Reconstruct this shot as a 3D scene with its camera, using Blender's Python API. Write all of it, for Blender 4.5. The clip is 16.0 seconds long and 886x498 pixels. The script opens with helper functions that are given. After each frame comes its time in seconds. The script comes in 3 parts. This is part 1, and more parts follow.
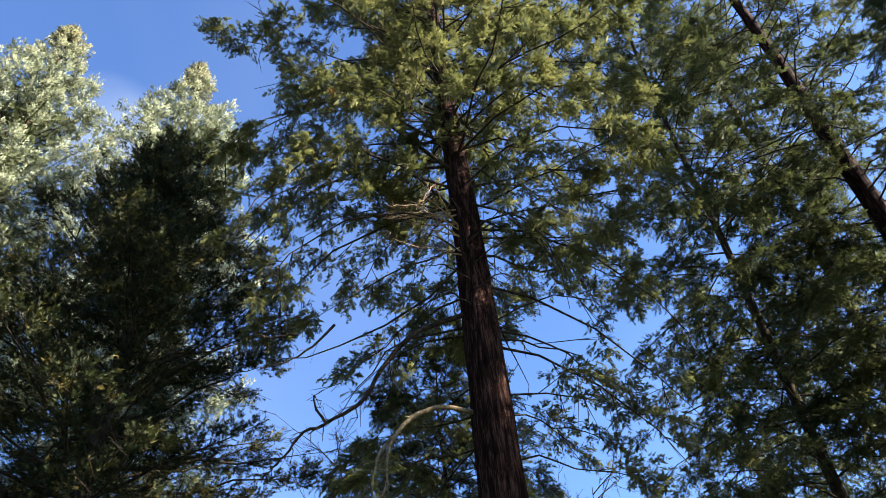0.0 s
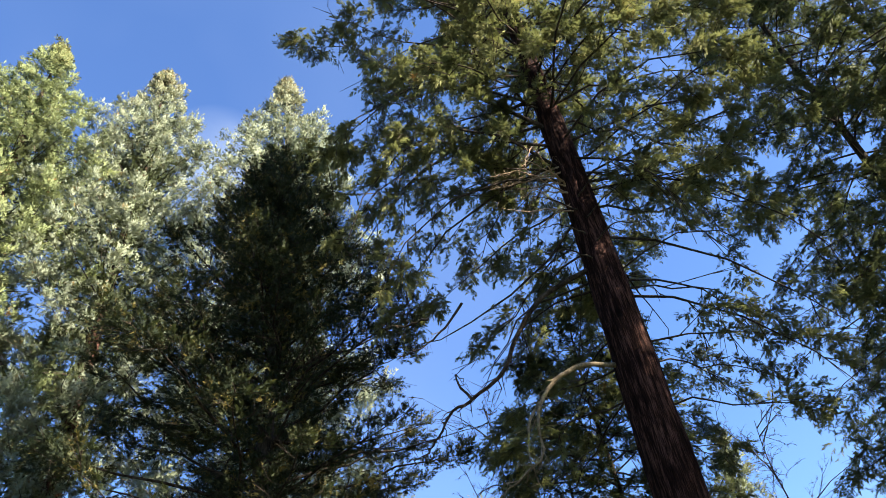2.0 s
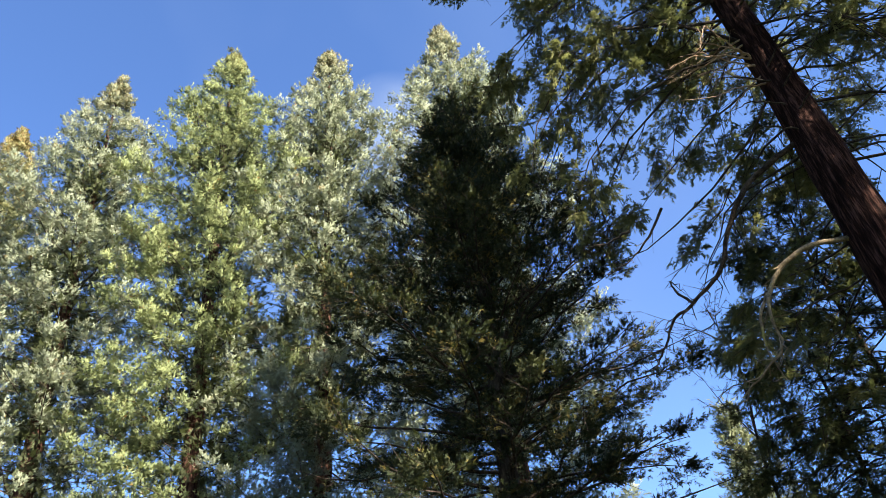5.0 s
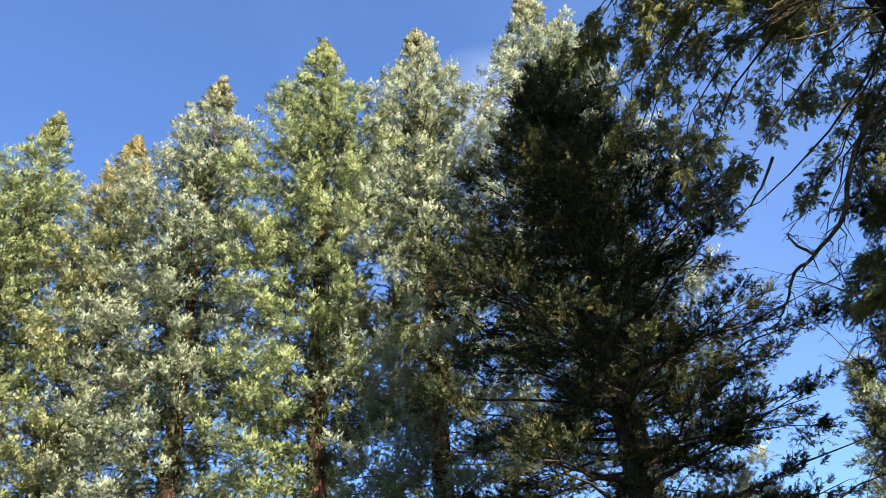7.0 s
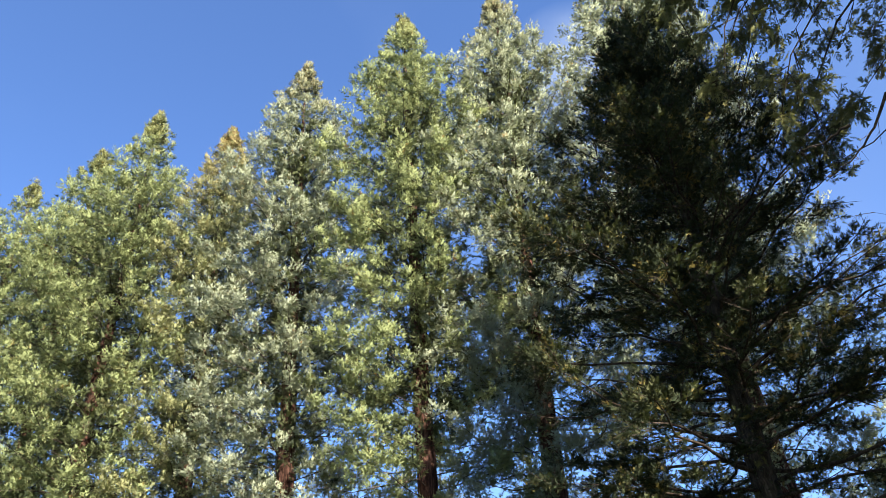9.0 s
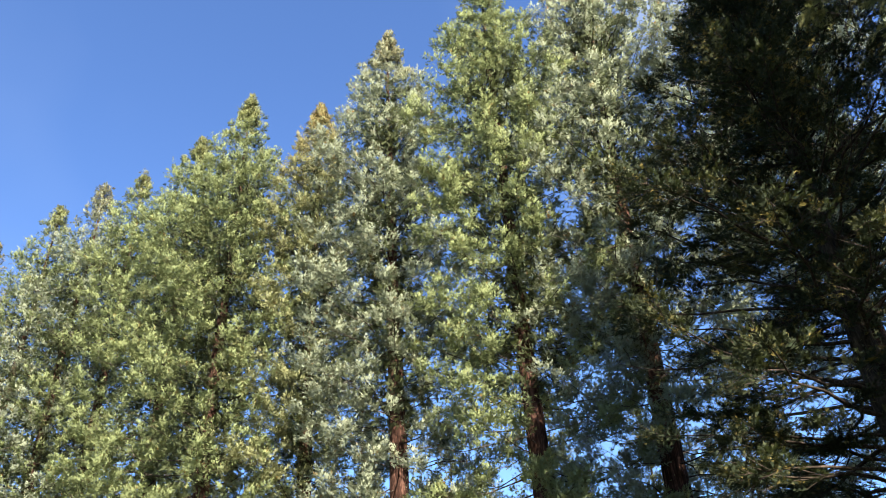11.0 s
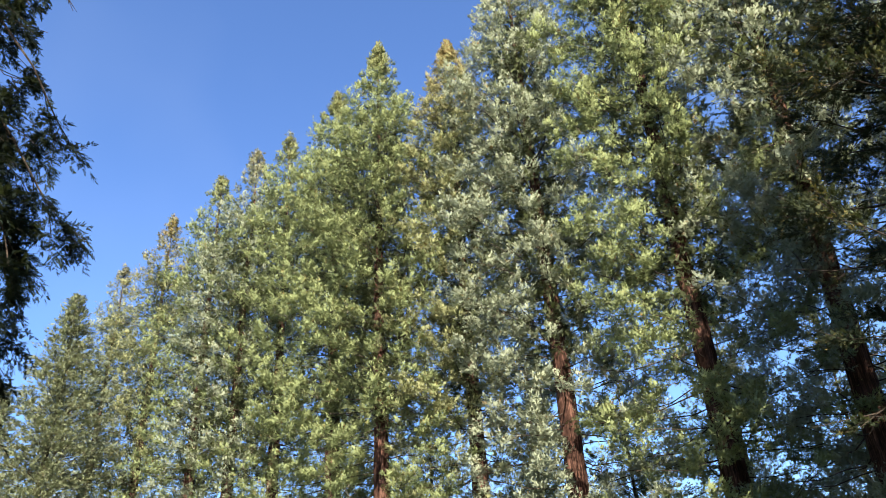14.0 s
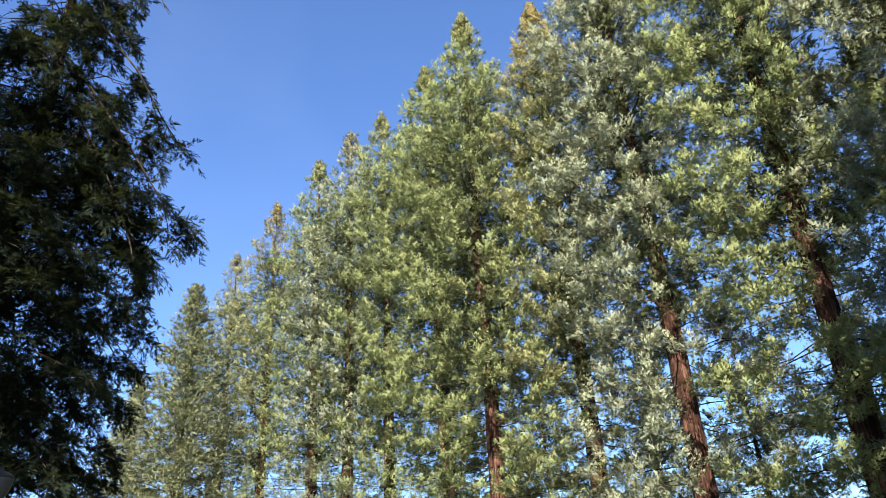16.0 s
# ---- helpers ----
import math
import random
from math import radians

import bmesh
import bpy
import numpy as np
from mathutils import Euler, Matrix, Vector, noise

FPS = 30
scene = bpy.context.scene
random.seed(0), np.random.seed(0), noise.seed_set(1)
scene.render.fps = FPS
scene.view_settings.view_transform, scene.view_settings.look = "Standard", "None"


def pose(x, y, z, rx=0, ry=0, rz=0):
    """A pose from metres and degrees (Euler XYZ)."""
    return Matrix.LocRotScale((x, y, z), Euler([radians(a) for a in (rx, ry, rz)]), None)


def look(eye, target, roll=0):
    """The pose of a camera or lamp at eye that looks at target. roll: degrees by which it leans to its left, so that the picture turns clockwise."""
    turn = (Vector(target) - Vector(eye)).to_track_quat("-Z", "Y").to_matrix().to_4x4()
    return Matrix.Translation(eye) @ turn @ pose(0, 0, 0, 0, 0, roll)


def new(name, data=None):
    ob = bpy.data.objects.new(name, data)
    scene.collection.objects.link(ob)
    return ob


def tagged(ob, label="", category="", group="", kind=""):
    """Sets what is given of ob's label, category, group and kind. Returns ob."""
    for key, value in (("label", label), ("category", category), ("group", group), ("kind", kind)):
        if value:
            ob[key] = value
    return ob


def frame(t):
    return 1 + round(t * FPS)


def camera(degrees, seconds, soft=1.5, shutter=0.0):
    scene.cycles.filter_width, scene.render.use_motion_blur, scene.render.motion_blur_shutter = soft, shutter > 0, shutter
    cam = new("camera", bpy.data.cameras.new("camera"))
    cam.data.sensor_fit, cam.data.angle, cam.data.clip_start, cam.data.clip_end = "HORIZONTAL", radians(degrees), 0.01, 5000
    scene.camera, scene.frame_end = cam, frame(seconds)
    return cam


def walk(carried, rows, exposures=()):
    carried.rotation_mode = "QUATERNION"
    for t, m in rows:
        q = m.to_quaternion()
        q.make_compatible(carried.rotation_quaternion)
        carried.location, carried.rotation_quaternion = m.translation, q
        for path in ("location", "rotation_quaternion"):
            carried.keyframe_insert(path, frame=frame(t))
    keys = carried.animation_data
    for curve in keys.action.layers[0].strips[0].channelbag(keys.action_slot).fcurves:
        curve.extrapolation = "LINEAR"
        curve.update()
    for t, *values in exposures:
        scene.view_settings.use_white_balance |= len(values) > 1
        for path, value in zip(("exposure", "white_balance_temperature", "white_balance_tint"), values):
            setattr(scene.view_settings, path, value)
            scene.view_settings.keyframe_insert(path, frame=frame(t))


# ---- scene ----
cam = camera(62.25, 16.0, soft=0.5)
EYE = 1.6
ROWS = [
    (0.0, 0.000, 0.000, 0.000, 132.92, 4.82, 1.59),
    (0.5, -0.002, 0.000, -0.000, 132.71, 5.45, 4.75),
    (1.0, -0.004, 0.000, -0.000, 132.54, 6.01, 8.14),
    (1.5, -0.006, -0.000, 0.000, 132.35, 6.55, 11.79),
    (2.0, -0.009, -0.000, -0.000, 132.09, 7.03, 15.65),
    (2.5, -0.011, -0.001, -0.000, 131.69, 7.36, 19.44),
    (3.0, -0.013, -0.002, 0.000, 131.14, 7.55, 23.09),
    (3.5, -0.016, -0.002, 0.000, 130.53, 7.50, 26.50),
    (4.0, -0.018, -0.003, -0.000, 129.93, 7.33, 29.69),
    (4.5, -0.020, -0.004, 0.000, 129.41, 7.12, 32.62),
    (5.0, -0.022, -0.005, 0.000, 129.03, 6.79, 35.16),
    (7.5, -0.029, -0.010, 0.000, 127.55, 4.91, 46.11),
    (8.0, -0.030, -0.012, 0.000, 127.16, 4.55, 48.10),
    (8.5, -0.031, -0.013, -0.000, 126.68, 4.22, 50.10),
    (9.0, -0.032, -0.014, 0.000, 126.20, 3.96, 52.18),
    (11.5, -0.037, -0.021, 0.000, 122.96, 3.02, 62.80),
    (12.0, -0.038, -0.022, 0.000, 122.05, 2.94, 64.99),
    (12.5, -0.038, -0.023, 0.000, 121.16, 2.95, 67.18),
    (13.0, -0.039, -0.025, 0.000, 120.34, 2.97, 69.36),
    (13.5, -0.040, -0.026, 0.000, 119.64, 3.03, 71.56),
    (14.0, -0.040, -0.028, 0.000, 119.04, 3.01, 73.75),
    (14.5, -0.041, -0.029, 0.000, 118.50, 2.95, 75.90),
    (15.0, -0.041, -0.031, 0.000, 117.99, 2.93, 78.04),
    (15.5, -0.041, -0.032, 0.000, 117.53, 2.89, 80.19),
    (16.0, -0.042, -0.034, 0.000, 117.19, 2.99, 82.42),
]
walk(cam, [(t, pose(x, y, EYE + z, rx, ry, rz)) for t, x, y, z, rx, ry, rz in ROWS],
     exposures=((0.0, 2.51), (5.0, 2.46), (9.0, 2.36), (16.0, 2.24)))

# ---- world and sun ----
SUN_AZ, SUN_EL = 106.0, 35.0          # degrees clockwise from +y, degrees above the horizon
world = bpy.data.worlds.new("sky")
scene.world = world
world.use_nodes = True
wn = world.node_tree
sky = wn.nodes.new("ShaderNodeTexSky")
sky.sky_type = 'NISHITA'
sky.sun_disc = False
sky.sun_elevation, sky.sun_rotation = radians(SUN_EL), radians(SUN_AZ)
sky.air_density, sky.dust_density, sky.ozone_density = 1.0, 0.6, 2.5
back = wn.nodes["Background"]
back.inputs[1].default_value = 0.05


def world_node(kind, op=None, a=None, b=None):
    n = wn.nodes.new(kind)
    if op:
        n.operation = op
    for sock, value in zip(n.inputs, (a, b)):
        if isinstance(value, (int, float, tuple)):
            sock.default_value = value
        elif value is not None:
            wn.links.new(value, sock)
    return n


def world_mix(a, b, factor, blend):
    n = wn.nodes.new("ShaderNodeMix")
    n.data_type, n.blend_type = 'RGBA', blend
    for sock, value in ((n.inputs[0], factor), (n.inputs[6], a), (n.inputs[7], b)):
        if isinstance(value, (int, float, tuple)):
            sock.default_value = value
        else:
            wn.links.new(value, sock)
    return n.outputs[2]


clear = world_mix(sky.outputs[0], (0.80, 0.98, 1.30, 1.0), 1.0, 'MULTIPLY')
# thin cirrus and one small torn cloud over the fir
way = wn.nodes.new("ShaderNodeTexCoord").outputs["Generated"]
veil = wn.nodes.new("ShaderNodeTexNoise")
veil.inputs["Scale"].default_value, veil.inputs["Detail"].default_value = 2.2, 3.0
wn.links.new(way, veil.inputs[0])
torn = wn.nodes.new("ShaderNodeTexNoise")
torn.inputs["Scale"].default_value, torn.inputs["Detail"].default_value = 16.0, 5.0
wn.links.new(way, torn.inputs[0])
CLOUD = Vector((-math.sin(radians(33.5)) * math.cos(radians(48.0)), math.cos(radians(33.5)) * math.cos(radians(48.0)), math.sin(radians(48.0))))
off = world_node("ShaderNodeVectorMath", 'DISTANCE', way, tuple(CLOUD))
near = wn.nodes.new("ShaderNodeMapRange")
near.inputs[1].default_value, near.inputs[2].default_value, near.inputs[3].default_value, near.inputs[4].default_value = 0.0, 0.085, 1.0, 0.0
wn.links.new(off.outputs["Value"], near.inputs[0])
puff = world_node("ShaderNodeMath", 'MULTIPLY', near.outputs[0], world_node("ShaderNodeMath", 'MULTIPLY', torn.outputs[0], 1.1).outputs[0])
thin = wn.nodes.new("ShaderNodeMapRange")
thin.inputs[1].default_value, thin.inputs[2].default_value, thin.inputs[3].default_value, thin.inputs[4].default_value = 0.5, 0.85, 0.0, 0.12
wn.links.new(veil.outputs[0], thin.inputs[0])
cover = world_node("ShaderNodeMath", 'ADD', puff.outputs[0], thin.outputs[0])
cover.use_clamp = True
wn.links.new(world_mix(clear, (3.6, 4.2, 5.2, 1.0), cover.outputs[0], 'MIX'), back.inputs[0])
sun = new("sun", bpy.data.lights.new("sun", 'SUN'))
sun.data.energy, sun.data.angle, sun.data.color = 5.0, radians(0.53), (1.0, 0.93, 0.82)
sx, sy = math.sin(radians(SUN_AZ)), math.cos(radians(SUN_AZ))
sun.matrix_world = look((60 * sx, 60 * sy, 60 * math.tan(radians(SUN_EL))), (0, 0, 0))


# ---- materials ----
def node_material(name):
    m = bpy.data.materials.new(name)
    m.use_nodes = True
    t = m.node_tree
    return m, t, t.nodes["Principled BSDF"], t.nodes["Material Output"]


def ramp(t, source, stops):
    r = t.nodes.new("ShaderNodeValToRGB")
    while len(r.color_ramp.elements) < len(stops):
        r.color_ramp.elements.new(0.5)
    for e, (p, c) in zip(r.color_ramp.elements, stops):
        e.position, e.color = p, (*c, 1.0)
    t.links.new(source, r.inputs[0])
    return r.outputs[0]


def noise_node(t, scale, detail=4.0, coords="Object", stretch=None, rough=0.6):
    co = t.nodes.new("ShaderNodeTexCoord")
    src = co.outputs[coords]
    if stretch:
        mp = t.nodes.new("ShaderNodeMapping")
        mp.inputs["Scale"].default_value = stretch
        t.links.new(src, mp.inputs[0])
        src = mp.outputs[0]
    n = t.nodes.new("ShaderNodeTexNoise")
    n.inputs["Scale"].default_value, n.inputs["Detail"].default_value, n.inputs["Roughness"].default_value = scale, detail, rough
    t.links.new(src, n.inputs[0])
    return n.outputs[0]


def mix(t, a, b, factor, blend='MIX'):
    m = t.nodes.new("ShaderNodeMix")
    m.data_type, m.blend_type = 'RGBA', blend
    for sock, value in ((m.inputs[0], factor), (m.inputs[6], a), (m.inputs[7], b)):
        if isinstance(value, (int, float)):
            sock.default_value = value
        elif isinstance(value, tuple):
            sock.default_value = (*value, 1.0)
        else:
            t.links.new(value, sock)
    return m.outputs[2]


def math_node(t, op, a, b=0.0, clamp=False):
    m = t.nodes.new("ShaderNodeMath")
    m.operation, m.use_clamp = op, clamp
    for sock, value in ((m.inputs[0], a), (m.inputs[1], b)):
        if isinstance(value, (int, float)):
            sock.default_value = value
        else:
            t.links.new(value, sock)
    return m.outputs[0]


def foliage(name, deep, mid, light, tip=None, tip_from=30.0, tip_to=40.0, brown=(0.16, 0.085, 0.025), brown_part=0.04, through_part=0.12, patch=0.9, needles=7.0, full=0.6):
    """Needles: each spray has its own tone, with larger patches of older and younger growth, and some browned sprays."""
    m, t, p, out = node_material(name)
    geo = t.nodes.new("ShaderNodeNewGeometry")
    rnd = geo.outputs["Random Per Island"]
    big = noise_node(t, patch, 3.0)
    fine = noise_node(t, 5.0, 5.0, rough=0.75)
    tone = math_node(t, 'ADD', math_node(t, 'MULTIPLY', rnd, 0.14), math_node(t, 'ADD', math_node(t, 'MULTIPLY', big, 0.5), math_node(t, 'MULTIPLY', fine, 0.42)))
    col = ramp(t, tone, [(0.22, deep), (0.52, mid), (0.85, light)])
    spots = ramp(t, noise_node(t, 2.3, 2.0), [(0.66 - brown_part, (0, 0, 0)), (0.74 - brown_part, (1, 1, 1))])
    col = mix(t, col, brown, math_node(t, 'MULTIPLY', spots, math_node(t, 'GREATER_THAN', rnd, 0.35)))
    if tip:
        co = t.nodes.new("ShaderNodeTexCoord")
        sep = t.nodes.new("ShaderNodeSeparateXYZ")
        t.links.new(co.outputs["Object"], sep.inputs[0])
        mr = t.nodes.new("ShaderNodeMapRange")
        mr.inputs[1].default_value, mr.inputs[2].default_value = tip_from, tip_to
        t.links.new(math_node(t, 'ADD', sep.outputs[2], math_node(t, 'MULTIPLY', big, 5.0)), mr.inputs[0])
        col = mix(t, col, tip, math_node(t, 'MULTIPLY', mr.outputs[0], math_node(t, 'LESS_THAN', rnd, 0.7)))
    t.links.new(col, p.inputs["Base Color"])
    p.inputs["Roughness"].default_value = 0.7
    p.inputs["Specular IOR Level"].default_value = 0.06
    tr = t.nodes.new("ShaderNodeBsdfTranslucent")
    t.links.new(mix(t, col, (0.30, 0.36, 0.08), 0.15), tr.inputs[0])
    ms = t.nodes.new("ShaderNodeMixShader")
    ms.inputs[0].default_value = through_part
    t.links.new(p.outputs[0], ms.inputs[1])
    t.links.new(tr.outputs[0], ms.inputs[2])
    # needles stand along both sides of each sprig's stem, slanting towards its tip, with air between them
    sp = t.nodes.new("ShaderNodeSeparateXYZ")
    t.links.new(t.nodes.new("ShaderNodeTexCoord").outputs["UV"], sp.inputs[0])
    aside = math_node(t, 'ABSOLUTE', math_node(t, 'SUBTRACT', sp.outputs[0], 0.5))
    row = math_node(t, 'FRACT', math_node(t, 'ADD', math_node(t, 'SUBTRACT', math_node(t, 'MULTIPLY', sp.outputs[1], needles), math_node(t, 'MULTIPLY', aside, needles * 0.7)), 20.0))
    row = math_node(t, 'ADD', row, math_node(t, 'MULTIPLY', math_node(t, 'SUBTRACT', noise_node(t, 24.0, 1.0), 0.5), 2.2))
    gap = math_node(t, 'MULTIPLY', math_node(t, 'GREATER_THAN', row, full), math_node(t, 'GREATER_THAN', aside, 0.05))
    air = t.nodes.new("ShaderNodeBsdfTransparent")
    cut = t.nodes.new("ShaderNodeMixShader")
    t.links.new(gap, cut.inputs[0])
    t.links.new(ms.outputs[0], cut.inputs[1])
    t.links.new(air.outputs[0], cut.inputs[2])
    t.links.new(cut.outputs[0], out.inputs[0])
    return m


def bark(name, dark, mid, light, scale=6.0, stretch=(1, 1, 0.12), depth=0.6, moss=None, moss_part=0.55):
    m, t, p, out = node_material(name)
    broad = noise_node(t, scale * 0.6, 4.0, stretch=stretch, rough=0.6)
    thread = noise_node(t, scale * 2.4, 6.0, stretch=(stretch[0], stretch[1], stretch[2] * 0.6), rough=0.7)
    fibre = math_node(t, 'ADD', math_node(t, 'MULTIPLY', broad, 0.5), math_node(t, 'MULTIPLY', thread, 0.5))
    col = ramp(t, fibre, [(0.38, dark), (0.5, mid), (0.63, light)])
    blot = noise_node(t, 1.3, 3.0)
    col = mix(t, col, dark, ramp(t, blot, [(0.5, (0, 0, 0)), (0.75, (0.6, 0.6, 0.6))]))
    if moss:
        col = mix(t, col, moss, ramp(t, noise_node(t, 2.6, 6.0), [(moss_part, (0, 0, 0)), (moss_part + 0.12, (1, 1, 1))]))
    t.links.new(col, p.inputs["Base Color"])
    p.inputs["Roughness"].default_value = 0.95
    p.inputs["Specular IOR Level"].default_value = 0.05
    b = t.nodes.new("ShaderNodeBump")
    b.inputs["Strength"].default_value, b.inputs["Distance"].default_value = depth, 0.04
    t.links.new(fibre, b.inputs["Height"])
    t.links.new(b.outputs[0], p.inputs["Normal"])
    return m


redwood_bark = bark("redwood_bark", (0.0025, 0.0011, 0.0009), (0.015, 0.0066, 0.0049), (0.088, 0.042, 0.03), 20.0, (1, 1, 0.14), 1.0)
sequoia_bark = bark("sequoia_bark", (0.006, 0.003, 0.0022), (0.036, 0.018, 0.0125), (0.15, 0.078, 0.054), 16.0, (1, 1, 0.12), 1.0)
fir_bark = bark("fir_bark", (0.00864, 0.00648, 0.00504), (0.0324, 0.0245, 0.0173), (0.0864, 0.0684, 0.0468), 9.0, (1, 1, 0.3), 0.5, (0.0936, 0.0864, 0.0216), 0.58)
limb_bark = bark("limb_bark", (0.0108, 0.00792, 0.00576), (0.0324, 0.0238, 0.0173), (0.0864, 0.0648, 0.0468), 14.0, (1, 1, 1), 0.4)
red_limb_bark = bark("red_limb_bark", (0.0288, 0.0144, 0.00936), (0.0792, 0.0468, 0.0324), (0.173, 0.122, 0.0864), 14.0, (1, 1, 1), 0.4)
dead_wood = bark("dead_wood", (0.101, 0.0655, 0.0403), (0.252, 0.167, 0.101), (0.423, 0.312, 0.211), 16.0, (1, 1, 1), 0.4)
lichen_wood = bark("lichen_wood", (0.0648, 0.0493, 0.0311), (0.156, 0.114, 0.0673), (0.284, 0.22, 0.13), 16.0, (1, 1, 1), 0.4, (0.337, 0.299, 0.0518), 0.55)
twig_bark = bark("twig_bark", (0.0144, 0.0108, 0.00792), (0.0432, 0.0324, 0.0238), (0.0936, 0.072, 0.054), 20.0, (1, 1, 1), 0.2)
pale_twig_bark = bark("pale_twig_bark", (0.0576, 0.0432, 0.0324), (0.144, 0.112, 0.0864), (0.259, 0.216, 0.173), 20.0, (1, 1, 1), 0.2)

sequoia_grey = foliage("sequoia_grey", (0.1, 0.116, 0.083), (0.225, 0.245, 0.162), (0.255, 0.268, 0.166), tip=(0.18, 0.14, 0.066), tip_from=36.0, tip_to=43.0, through_part=0.36, full=0.74)
sequoia_green = foliage("sequoia_green", (0.064, 0.083, 0.044), (0.188, 0.215, 0.094), (0.252, 0.271, 0.111), tip=(0.18, 0.14, 0.058), tip_from=38.0, tip_to=44.0, through_part=0.36, full=0.74)
sequoia_olive = foliage("sequoia_olive", (0.105, 0.11, 0.055), (0.222, 0.225, 0.105), (0.262, 0.256, 0.115), tip=(0.2, 0.135, 0.054), tip_from=32.0, tip_to=42.0, through_part=0.36, full=0.74)
cedar_green = foliage("cedar_green", (0.018, 0.026, 0.015), (0.115, 0.117, 0.046), (0.31, 0.278, 0.095), brown_part=0.0, through_part=0.33, full=0.68)
# near-black tones: the fir's own dark green plus some of its shade
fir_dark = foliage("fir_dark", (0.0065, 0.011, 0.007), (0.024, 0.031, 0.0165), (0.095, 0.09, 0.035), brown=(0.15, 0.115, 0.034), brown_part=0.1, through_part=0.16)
# darker hemlock green: the shade this conifer stands in is in its colour
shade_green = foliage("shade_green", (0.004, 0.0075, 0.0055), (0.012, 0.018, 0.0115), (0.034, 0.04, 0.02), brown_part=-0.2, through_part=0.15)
hemlock_green = foliage("hemlock_green", (0.009, 0.016, 0.01), (0.052, 0.06, 0.027), (0.2, 0.185, 0.064), brown_part=-0.2, through_part=0.3)
# darkened foliage: the shade inside the crowns is put into its colour
inner_shade_green = foliage("inner_shade_green", (0.024, 0.03, 0.015), (0.063, 0.072, 0.034), (0.11, 0.12, 0.055), brown_part=-0.2, through_part=0.25, patch=2.0)
far_green = foliage("far_green", (0.062, 0.073, 0.043), (0.135, 0.147, 0.08), (0.2, 0.205, 0.11), brown=(0.17, 0.14, 0.07), brown_part=0.05, through_part=0.25, full=0.72)


def ground_material():
    m, t, p, out = node_material("forest_floor")
    a = ramp(t, noise_node(t, 0.35, 6.0), [(0.35, (0.035, 0.05, 0.015)), (0.6, (0.07, 0.09, 0.03)), (0.75, (0.11, 0.08, 0.05))])
    f = noise_node(t, 22.0, 6.0)
    t.links.new(mix(t, a, ramp(t, f, [(0.3, (0.25, 0.25, 0.25)), (0.7, (1, 1, 1))]), 0.8, 'MULTIPLY'), p.inputs["Base Color"])
    p.inputs["Roughness"].default_value = 0.95
    b = t.nodes.new("ShaderNodeBump")
    b.inputs["Strength"].default_value = 0.6
    t.links.new(f, b.inputs["Height"])
    t.links.new(b.outputs[0], p.inputs["Normal"])
    return m


# ---- mesh helpers ----
rng = np.random.default_rng(7)


def unit(v):
    return v / np.maximum(np.linalg.norm(v, axis=-1, keepdims=True), 1e-9)


def mesh_of(name, verts, faces, material, smooth=False, normals=None):
    """A mesh of faces with one number of corners. Given normals, it is foliage: each triangle is a sprig, mapped from its foot to its tip."""
    verts, faces = np.asarray(verts, float), np.asarray(faces)
    me = bpy.data.meshes.new(name)
    n, k = faces.shape
    me.vertices.add(len(verts))
    me.vertices.foreach_set("co", verts.ravel())
    me.loops.add(n * k)
    me.loops.foreach_set("vertex_index", faces.ravel())
    me.polygons.add(n)
    me.polygons.foreach_set("loop_start", np.arange(0, n * k, k))
    me.update(calc_edges=True)
    me.polygons.foreach_set("use_smooth", np.full(n, smooth or normals is not None))
    me.materials.append(material)
    if normals is not None:
        me.normals_split_custom_set_from_vertices(normals)
        sprig = np.tile([(0.0, 0.0), (1.0, 0.0), (0.5, 1.0)], (len(verts) // 3, 1))
        me.uv_layers.new(name="sprig").data.foreach_set("uv", sprig[faces.ravel()].ravel())
    return me


def part(name, mesh, parent, label="", kind=""):
    ob = new(name, mesh)
    ob.parent = parent
    return tagged(ob, label, kind=kind)


def thing(name, x, y, label, category, group="", kind="", z=0.0):
    ob = new(name)
    ob.location = (x, y, z)
    ob.empty_display_size = 0.3
    return tagged(ob, label, category, group, kind)


def tube(path, radii, sides=6, rough=0.0, ridges=0, seed=0.0):
    """A tapering tube of quads along a path, closed to a point at its end; rough and ridges furrow it lengthwise."""
    path, radii = np.asarray(path, float), np.asarray(radii, float)
    tangent = unit(np.gradient(path, axis=0))
    ref = np.array([0.0, 0.0, 1.0]) if abs(tangent[0, 2]) < 0.8 else np.array([1.0, 0.0, 0.0])
    a = unit(np.cross(tangent, ref))
    b = np.cross(tangent, a)
    ang = np.linspace(0, 2 * np.pi, sides, endpoint=False)
    r = radii[:, None] * np.ones(sides)
    if rough:
        zz = np.arange(len(path))[:, None]
        for i in range(1, 6):
            fr = ridges * i / 3.0
            r = r * (1 + rough / i * np.sin(np.round(fr) * ang[None] + 1.7 * i + seed + 0.8 * np.sin(zz * 0.11 * i + i + 2 * np.sin(ang[None] * 2 + i))))
        r = r * (1 + rough * 0.5 * np.sin(zz * 0.9 + 3 * np.sin(ang[None] * 3 + seed)))
    verts = path[:, None] + r[..., None] * (np.cos(ang)[None, :, None] * a[:, None] + np.sin(ang)[None, :, None] * b[:, None])
    n = len(path)
    i, j = np.meshgrid(np.arange(n - 1), np.arange(sides), indexing="ij")
    j2 = (j + 1) % sides
    faces = np.stack([i * sides + j, i * sides + j2, (i + 1) * sides + j2, (i + 1) * sides + j], -1).reshape(-1, 4)
    return verts.reshape(-1, 3), faces


